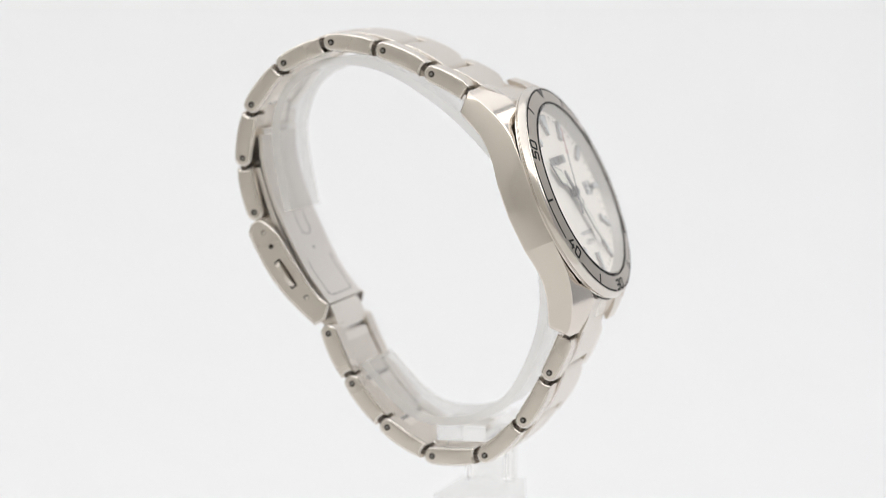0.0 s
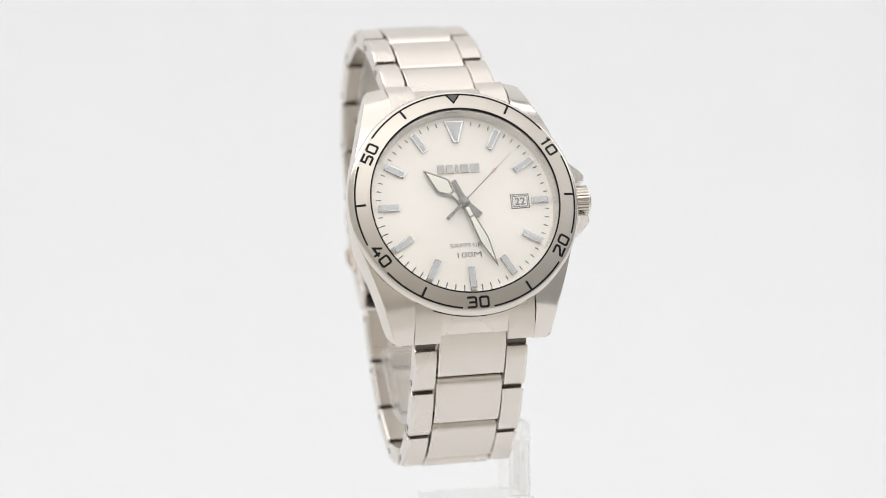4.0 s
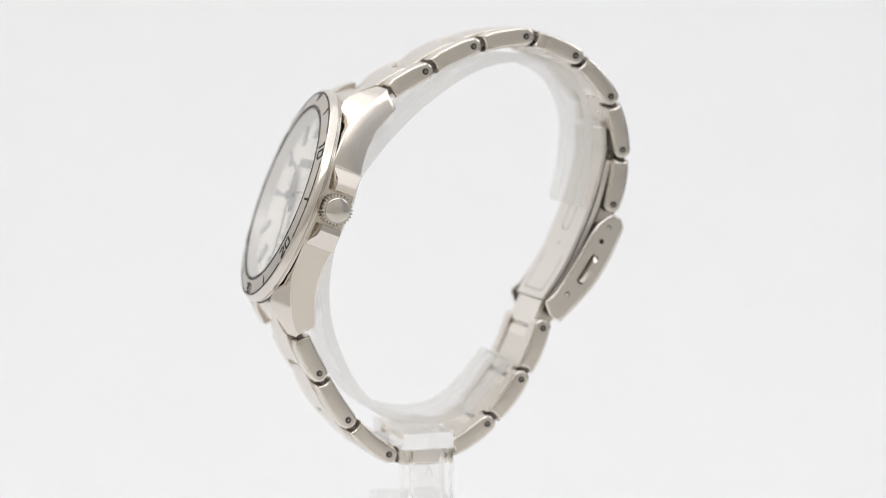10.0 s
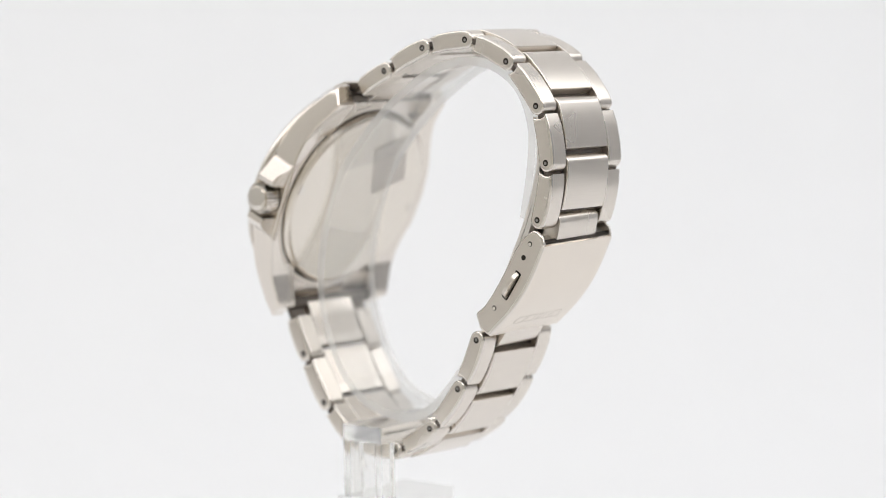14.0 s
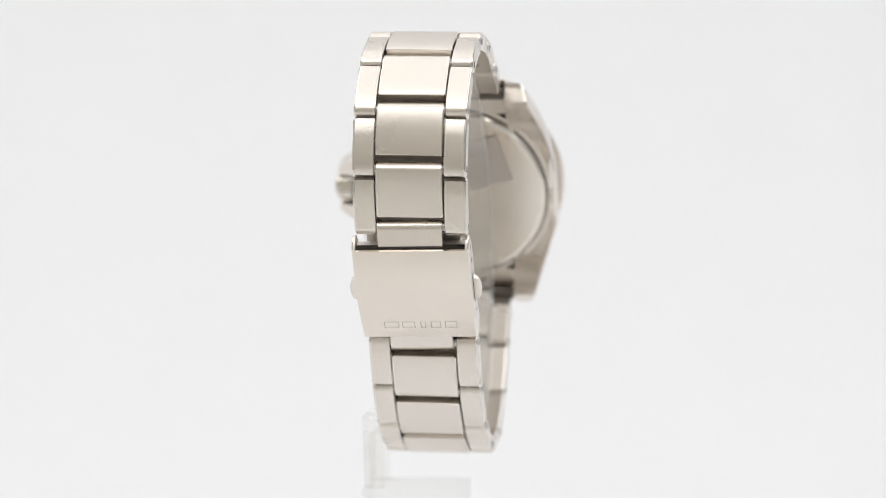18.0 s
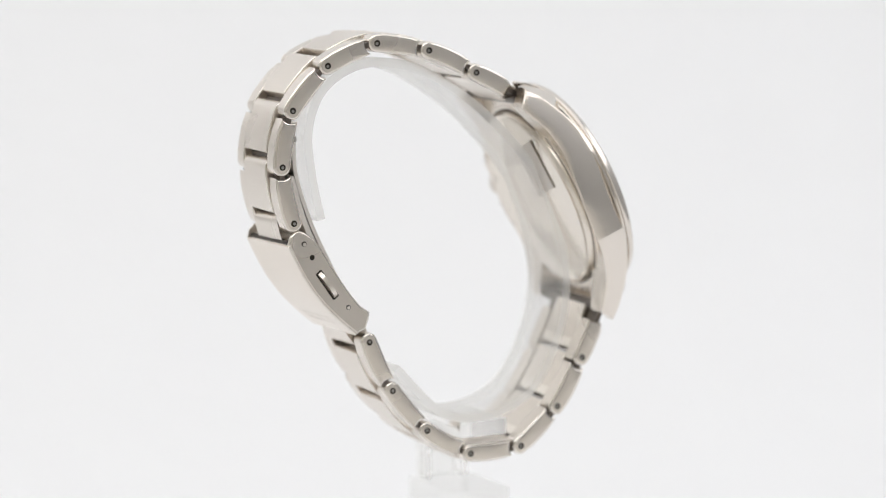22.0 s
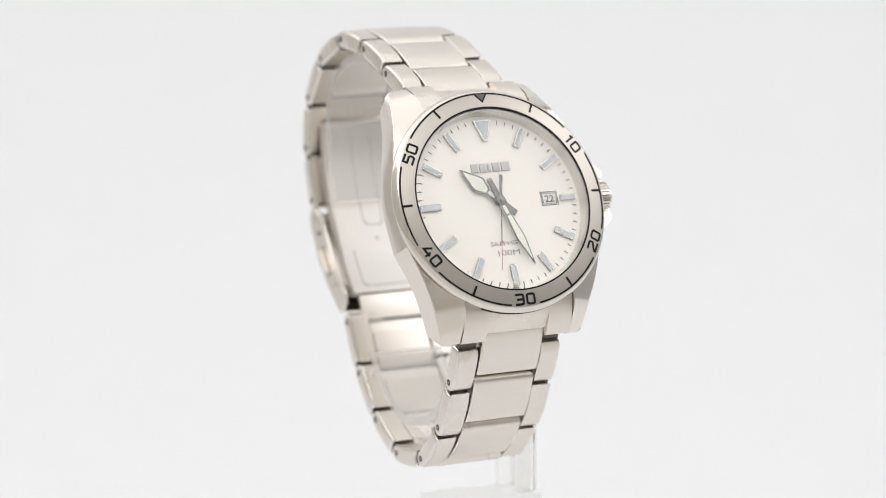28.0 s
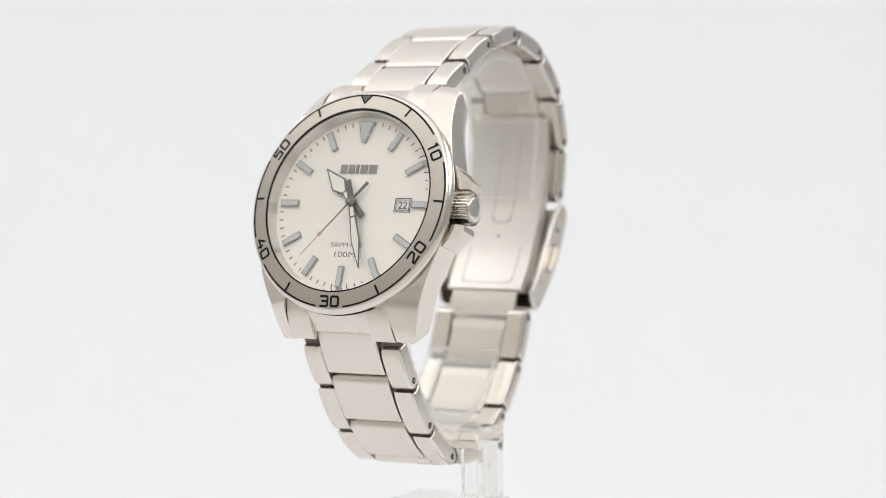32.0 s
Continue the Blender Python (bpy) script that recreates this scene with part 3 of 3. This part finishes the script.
def crowned(bm, x):
    """Makes the flat outer face at x very slightly convex."""
    faces = [f for f in bm.faces if abs(f.calc_center_median().x - x * MM) < 0.3 * MM and abs(f.normal.x) > 0.9]
    if faces:
        face = max(faces, key=lambda f: f.calc_area())
        spread = bmesh.ops.poke(bm, faces=[face], offset=0.0)
        for v in spread["verts"]:
            v.co.x += math.copysign(0.1 * MM, x)
    return bm


def build_links(chain):
    for k in range(7):
        fr = chain_frame(chain[k], chain[k + 1])
        place, length = placer(fr, -0.03 * k), fr[3]
        wide = HALF[k + 1]
        inner = wide * 0.60
        link = part("link", cushion(centre_outline(length), place, -inner + 0.1, inner - 0.1, 0.26, 0.26), BRUSHED, watch,
                    "brushed steel bracelet link with polished edges")
        link.data.materials.append(POLISHED)
        for s in (-1, 1):
            lo, hi = sorted((s * (inner + 0.1), s * wide))
            near, far = (0.24, 0.5) if s > 0 else (0.5, 0.24)
            piece = part("side_piece", crowned(cushion(side_outline(length, 3.05 if k == 0 else 2.35), place, lo, hi, near, far), (hi if s > 0 else lo)), BRUSHED, link)
            piece.data.materials.append(POLISHED)
            lo, hi = sorted((s * (inner + 0.3), s * (wide - 0.25)))
            first = 0.8 if k == 0 else 1.0
            # dark filler that paints the shade between neighbouring side pieces
            part("gap_dark_fill", prism([(first, -0.2), (2.9 if k else 3.6, -0.2), (2.9 if k else 3.6, 0.8), (first, 0.8)], place, lo, hi), GAP_STEEL, link)
            # pin end on a flush dark disc that paints the shade of its hole
            def at_pin(a, b, c):
                return place(length - 0.15 + a, b, c)
            disc = [(0.62 * math.cos(2 * math.pi * i / 16), 0.62 * math.sin(2 * math.pi * i / 16)) for i in range(16)]
            lo, hi = sorted((s * (wide - 0.5), s * (wide + 0.06)))
            part("pin_hole", prism(disc, at_pin, lo, hi), HOLE, link)
            disc = [(0.06 + 0.3 * math.cos(2 * math.pi * i / 12), -0.05 + 0.3 * math.sin(2 * math.pi * i / 12)) for i in range(12)]
            lo, hi = sorted((s * (wide - 0.5), s * (wide + 0.085)))
            part("pin", prism(disc, at_pin, lo, hi), BRAND_STEEL, link)
        # dark filler that paints the shade between neighbouring centre pieces
        part("gap_dark_fill", prism([(length - 3.0, -0.3), (length - 0.9, -0.3), (length - 0.9, 0.4), (length - 3.0, 0.4)], place,
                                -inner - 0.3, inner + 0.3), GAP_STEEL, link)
        part("inner_floor", prism([(length - 3.1, -1.22), (length - 1.2, -1.22), (length - 1.2, -0.9), (length - 3.1, -0.9)], place,
                                  -inner + 0.13, inner - 0.13), BRIGHT, link)
        lo, hi = -wide + 0.9, wide - 0.9
        part("hinge_tube", prism([(1.15 * math.cos(2 * math.pi * i / 14), 1.15 * math.sin(2 * math.pi * i / 14)) for i in range(14)],
                                 lambda a, b, c, p=place, g=length: p(g + a, b, c), lo, hi), INDEX_STEEL, link)
        if k == 0:
            # bar coloured dark for the shade in the slot at the end link
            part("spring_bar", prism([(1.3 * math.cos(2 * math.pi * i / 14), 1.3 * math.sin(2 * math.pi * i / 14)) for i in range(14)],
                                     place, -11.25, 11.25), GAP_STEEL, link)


build_links(UPPER)
build_links(LOWER)


# end links between the lugs
for sv in (-1, 1):
    def end_place(v, n, x, sv=sv):
        return (x, sv * v, n)
    outline = [(18.0, -2.7), (19.6, -2.85), (21.6, -3.75), (23.3, -5.2), (24.5, -6.7), (24.4, -7.2), (22.9, -7.3), (21.6, -7.9), (18.0, -8.0)]
    end_link = part("end_link", prism([(a - (0.35 if a > 23 else 0), b) for a, b in outline], end_place, -6.46, 6.46, 0.05, 1), BRUSHED, watch,
                    "brushed steel end link fitted between the lugs", M_DIAL)
    for s in (-1, 1):
        lo, hi = sorted((s * 6.47, s * 11.48))
        piece = part("side_piece", prism([(a + (1.05 if a > 24 else 0.4 if a > 23 else 0), b - (0.6 if a > 24 else 0)) for a, b in outline], end_place, lo, hi, 0.06, 1, 35, 1), BRUSHED, end_link)
        piece.data.materials.append(POLISHED)


# ---- folding clasp ----
TOP_OUT, LOW_OUT = (36.3, -55.0), (22.5, -73.2)
CLASP = chain_frame(TOP_OUT, LOW_OUT)
LEAN = -2.2
COVER = -0.45  # height of the cover over its end line


def build_clasp():
    place, length = placer(CLASP), CLASP[3]

    def bulge(s, base, rise):
        return base + rise * math.sin(math.pi * max(0, min(1, s / length)))
    steps = 14
    outer = [(0.35 + (length - 0.35) * k / steps, bulge(length * k / steps, COVER, 1.6)) for k in range(steps + 1)]
    inner = [(0.35 + (length - 0.35) * k / steps, bulge(length * k / steps, COVER - 0.75, 1.6)) for k in range(steps, -1, -1)]
    clasp = part("clasp", cushion(outer + inner, place, -10.95, 10.95, 0.36, 0.36), COVER_STEEL, watch,
                 "polished steel folding clasp with engraved block letters")
    clasp.data.materials.append(POLISHED)
    wall = [(0.1 + (length - 0.2) * k / steps, bulge(length * k / steps, COVER - 0.3, 1.6)) for k in range(steps + 1)]
    wall += [(length + 0.15, -1.6), (length + 0.3, -3.0), (21.7, -5.1), (21.1, -5.45), (19.7, -5.0), (19.0, -4.75)]
    wall += [(16.0, -4.65), (13.0, -4.75), (9.0, -5.05), (5.0, -5.5), (2.5, -5.4), (0.4, -4.75), (-0.5, -4.2), (-0.9, -3.3), (-0.8, -2.0)]
    slot_mid = 11.25
    for s in (-1, 1):
        lo, hi = sorted((s * 10.3, s * 11.02))
        near, far = (0.1, 0.4) if s > 0 else (0.4, 0.1)
        side_wall = part("side_wall", cushion(wall, place, lo, hi, near, far), BRUSHED, clasp, "brushed clasp side wall with holes")
        side_wall.data.materials.append(POLISHED)
        for at, h, r, mat in ((2.0, -3.3, 0.5, BRIGHT), (5.1, -2.95, 0.52, HOLE), (17.5, -2.65, 0.5, BRIGHT)):
            disc = [(at + r * math.cos(2 * math.pi * i / 14), h + r * math.sin(2 * math.pi * i / 14)) for i in range(14)]
            lo, hi = sorted((s * 10.4, s * 11.05))
            rim = part("hole", prism(disc, place, lo, hi), HOLE, clasp)
            if mat is BRIGHT:
                disc = [(at + 0.1 + 0.36 * math.cos(2 * math.pi * i / 12), h + 0.36 * math.sin(2 * math.pi * i / 12)) for i in range(12)]
                lo, hi = sorted((s * 10.4, s * 11.08))
                part("pin", prism(disc, place, lo, hi), BRIGHT, rim)
        slot = [(slot_mid + a, -2.05 + 0.045 * a + b) for a, b in ((-3.2, -0.55), (-3.0, -0.75), (3.0, -0.75), (3.2, -0.55), (3.2, 0.55), (3.0, 0.75), (-3.0, 0.75), (-3.2, 0.55))]
        lo, hi = sorted((s * 10.4, s * 11.06))
        part("slot", prism(slot, place, lo, hi, 0.0), HOLE, clasp)

        def button(a, b, c):
            return place(slot_mid + a, -2.05 + 0.045 * a + b, s * c)
        outline = [(-2.85, 10.6)] + [(-2.85 + 5.7 * k / 10, 11.2 + 1.3 * math.sin(math.pi * k / 10) ** 0.45) for k in range(11)] + [(2.85, 10.6)]
        part("push_button", prism(outline, lambda a, b, c: button(a, c, b), -0.42, 0.42, 0.2, 2), BRUSHED, clasp, "steel push button")
    # engraved mark on the cover as five plain blocks
    at = length * 0.82
    for x, w in ((-6.2, 1.15), (-3.3, 0.95), (-0.9, 0.5), (1.9, 1.25), (5.2, 1.4)):
        for dx0, dx1, s0, s1 in ((-w, w, -1.0, -0.88), (-w, w, 0.88, 1.0), (-w, -w + 0.13, -0.88, 0.88), (w - 0.13, w, -0.88, 0.88)):
            h = bulge(at, COVER, 1.6)
            h0, h1 = bulge(at + s0, COVER, 1.6), bulge(at + s1, COVER, 1.6)
            part("engraved_block", prism([(at + s0, h0 - 0.1), (at + s1, h1 - 0.1), (at + s1, h1 + 0.02), (at + s0, h0 + 0.02)], place, x + dx0, x + dx1),
                 SATIN, clasp)
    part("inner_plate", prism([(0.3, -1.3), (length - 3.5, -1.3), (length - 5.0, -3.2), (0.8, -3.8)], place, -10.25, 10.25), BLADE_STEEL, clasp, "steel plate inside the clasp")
    # near-black bar paints the shaded slit at the cover's upper end
    part("cover_gap_shade", prism([(0.12, -1.1), (0.75, -1.1), (0.75, -2.0), (0.12, -2.0)], place, -10.2, 10.2), HOLE, clasp, "dark bar standing for the shade under the cover edge")
    # half links running into the clasp
    fr = chain_frame(UPPER[7], (31.5, -56.8))
    part("half_link", prism(centre_outline(10.8, 4.2), placer(fr), -6.05, 6.05, 0.16, 2), BRUSHED, clasp)
    fr = chain_frame(LOWER[7], (21.8, -69.0))
    part("half_link", prism(centre_outline(10.8, 3.2), placer(fr), -6.0, 6.0, 0.16, 2), BRUSHED, clasp)
    fr = chain_frame((32.9, -55.0), (31.3, -58.5))
    part("crossbar", prism([(-0.6, -1.6), (3.2, -1.6), (3.2, 1.0), (-0.6, 1.0)], placer(fr), -10.2, 10.2, 0.3, 1), BRIGHT, clasp)
    # the closed clasp leans a little about its own length
    (oy, oz), d, n, _ = CLASP
    pivot = Vector((0, oy - 2.5 * n[0], oz - 2.5 * n[1])) * MM
    axis = Vector((0, d[0], d[1]))
    clasp.matrix_basis = Matrix.Translation(pivot) @ Matrix.Rotation(radians(LEAN), 4, axis) @ Matrix.Translation(-pivot)
    return clasp


build_clasp()


def smooth_line(points, per=8):
    """Catmull-Rom through points of the y-z plane."""
    out = []
    pts = [points[0]] + list(points) + [points[-1]]
    for i in range(1, len(pts) - 2):
        p0, p1, p2, p3 = pts[i - 1:i + 3]
        for k in range(per):
            t = k / per
            out.append(tuple(0.5 * (2 * p1[j] + (p2[j] - p0[j]) * t + (2 * p0[j] - 5 * p1[j] + 4 * p2[j] - p3[j]) * t * t
                                    + (3 * p1[j] - p0[j] - 3 * p2[j] + p3[j]) * t ** 3) for j in (0, 1)))
    out.append(points[-1])
    return out


def strip(points, thick, x0, x1, bevel=0.0, edge_slot=0):
    """A bent plate that follows a line in the y-z plane."""
    line = smooth_line(points)
    one, two = [], []
    for i, (a, b) in enumerate(line):
        p, q = line[max(0, i - 1)], line[min(len(line) - 1, i + 1)]
        d = math.hypot(q[0] - p[0], q[1] - p[1]) or 1
        n = (-(q[1] - p[1]) / d, (q[0] - p[0]) / d)
        one.append((a + n[0] * thick / 2, b + n[1] * thick / 2))
        two.append((a - n[0] * thick / 2, b - n[1] * thick / 2))
    bm = bmesh.new()
    rows = []
    for x in (x0, x1):
        rows.append([[bm.verts.new((x, y, z + FLOOR)) for y, z in side] for side in (one, two)])
    n = len(line)
    for i in range(n - 1):
        for side in (0, 1):
            bm.faces.new((rows[0][side][i], rows[0][side][i + 1], rows[1][side][i + 1], rows[1][side][i]))
        for r in (0, 1):
            bm.faces.new((rows[r][0][i], rows[r][0][i + 1], rows[r][1][i + 1], rows[r][1][i])).material_index = edge_slot
    for i in (0, n - 1):
        bm.faces.new((rows[0][0][i], rows[0][1][i], rows[1][1][i], rows[1][0][i])).material_index = edge_slot
    bmesh.ops.recalc_face_normals(bm, faces=bm.faces)
    bevel_edges(bm, bevel, 2, 50)
    return scaled(bm)


BLADE = [(33.0, -35.1), (32.7, -41.1), (30.4, -49.0), (27.6, -55.6), (24.2, -62.3), (19.6, -68.8)]
blade = part("folding_blade", strip(BLADE, 0.8, -8.7, 8.7, 0.15), BLADE_STEEL, watch, "polished inner folding blade of the clasp")
part("outer_leaf", strip([(y + 1.05, z - 0.5) for y, z in BLADE[1:]], 1.1, -8.9, 8.9, 0.15), BLADE_STEEL, blade)
part("blade_hinge", prism([(33.3 + 1.0 * math.cos(2 * math.pi * i / 16), -34.6 + FLOOR + 1.0 * math.sin(2 * math.pi * i / 16)) for i in range(16)],
                          lambda a, b, c: (c, a, b), -8.4, 8.4), POLISHED, blade)
part("lower_blade", strip([(20.0, -69.2), (19.0, -71.4), (18.0, -74.0)], 0.8, -7.6, 7.6, 0.1), BRIGHT, blade)
# shallow U-shaped outlines pressed into the blade
BLADE_LINE = smooth_line(BLADE, 40)


def blade_run(i0, i1, x0, x1, name="slot_edge"):
    """A fine raised line on the inner face of the blade between two stations of its curve."""
    out = []
    for i in range(i0, i1 + 1):
        p, q = BLADE_LINE[max(0, i - 1)], BLADE_LINE[min(len(BLADE_LINE) - 1, i + 1)]
        d = math.hypot(q[0] - p[0], q[1] - p[1])
        n = ((q[1] - p[1]) / d, -(q[0] - p[0]) / d)
        out.append((BLADE_LINE[i][0] + n[0] * 0.38, BLADE_LINE[i][1] + n[1] * 0.38))
    part(name, strip(out, 0.12, x0, x1), BRAND_STEEL, blade)


def blade_groove(start, end, half, turn_in):
    """A U-shaped line on the blade: two long runs, rounded corners and a cross run."""
    steps = 5
    for side in (-1, 1):
        blade_run(start, end - turn_in, *sorted((side * (half - 0.16), side * half)))
        for k in range(steps):
            a0, a1 = math.pi / 2 * k / steps, math.pi / 2 * (k + 1) / steps
            reach = 0.19 * turn_in
            x0, x1 = half - reach * (1 - math.cos(a0)), half - reach * (1 - math.cos(a1)) - 0.16
            i0 = end - turn_in + int(turn_in * math.sin(a0))
            blade_run(i0, max(i0 + 1, end - turn_in + int(turn_in * math.sin(a1))), *sorted((side * x0, side * x1)))
    blade_run(end - 1, end, -(half - 0.19 * turn_in), half - 0.19 * turn_in)


blade_groove(20, 122, 2.3, 8)
blade_groove(150, 190, 6.0, 6)
blade_run(136, 139, -0.35, 0.35, "dimple")

# ---- clear stand ----
stand = new("watch_stand")
tagged(stand, "clear acrylic watch stand with open cuff, post and base", "stand", kind="thing")
CUFF = [(27.8, -50.4), (29.6, -41.2), (29.9, -32.6), (26.4, -25.1), (18.3, -20.9), (7.8, -21.9), (-3.0, -28.0), (-12.0, -36.0), (-19.4, -45.6),
        (-23.4, -57.0), (-24.6, -67.5), (-22.4, -77.3), (-17.3, -86.2), (-10.4, -90.5), (-1.9, -91.4), (4.8, -88.6), (12.6, -80.4)]
cuff = part("cuff", strip(CUFF, 1.7, -8.6, 7.1, 0.0, 1), ACRYLIC, stand, "clear open C-shaped cuff, its edges whitened as if piping light")
cuff.data.materials.append(EDGE_ACRYLIC)


def box_bm(x0, y0, z0, x1, y1, z1, bevel):
    return prism([(x0, y0), (x1, y0), (x1, y1), (x0, y1)], flat_xy, z0 + FLOOR, z1 + FLOOR, bevel, 2)


part("arm", box_bm(-6.5, -11.8, -95.7, 15.6, -1.7, -92.5, 0.3), BLOCK_ACRYLIC, stand, "clear arm under the cuff")
for y0 in (-11.7, -3.6):
    part("leg", box_bm(11.7, y0, -106.98, 15.5, y0 + 1.8, -95.72, 0.2), BLOCK_ACRYLIC, stand, "clear upright leg")
part("web", box_bm(14.3, -9.88, -106.98, 15.2, -3.62, -95.72, 0.0), ACRYLIC, stand, "thin clear web between the legs")
part("base", box_bm(-4.5, -13.2, -174.9, 15.8, -0.2, -107.0, 0.6), ACRYLIC, stand, "tall clear base block")
for s in (-1, 1):
    part("mould_mark", prism([(-6.7, -98.6 + FLOOR), (-6.7 + s * 0.85, -101.0 + FLOOR), (-6.7 + s * 0.55, -101.0 + FLOOR), (-6.7, -99.5 + FLOOR)],
                             lambda a, b, c: (c, a, b), 15.22, 15.4), EDGE_ACRYLIC, stand)


for ob in stand.children_recursive:
    ob.visible_shadow = False


# ---- movement ----
def motions():
    tilt = mm_pose(-0.5, 0, FLOOR - 60.0, 0, -1.1, -1.3) @ mm_pose(0, 0, 60.0 - FLOOR)
    seconds = range(33)
    walk(watch, [(t, pose(0, 0, 0, 0, 0, turn(t)) @ tilt) for t in seconds])
    walk(stand, [(t, pose(0, 0, 0, 0, 0, turn(t))) for t in seconds])
    rows = []
    for t in seconds:
        angle = 54.0 + 6.0 * (t - 5)
        if t == 0:
            rows.append((0.0, M_DIAL @ pose(0, 0, 0, 0, 0, -angle)))
        else:
            rows.append((t - 0.1, M_DIAL @ pose(0, 0, 0, 0, 0, -(angle - 6.0))))
            rows.append((t - 0.0334, M_DIAL @ pose(0, 0, 0, 0, 0, -angle)))
    walk(second_hand, rows)
    walk(minute_hand, [(t, M_DIAL @ pose(0, 0, 0, 0, 0, -(158.4 + 0.1 * t))) for t in (0, 16, 32)])
    walk(hour_hand, [(t, M_DIAL @ pose(0, 0, 0, 0, 0, -(313.2 + t / 120.0))) for t in (0, 16, 32)])


motions()
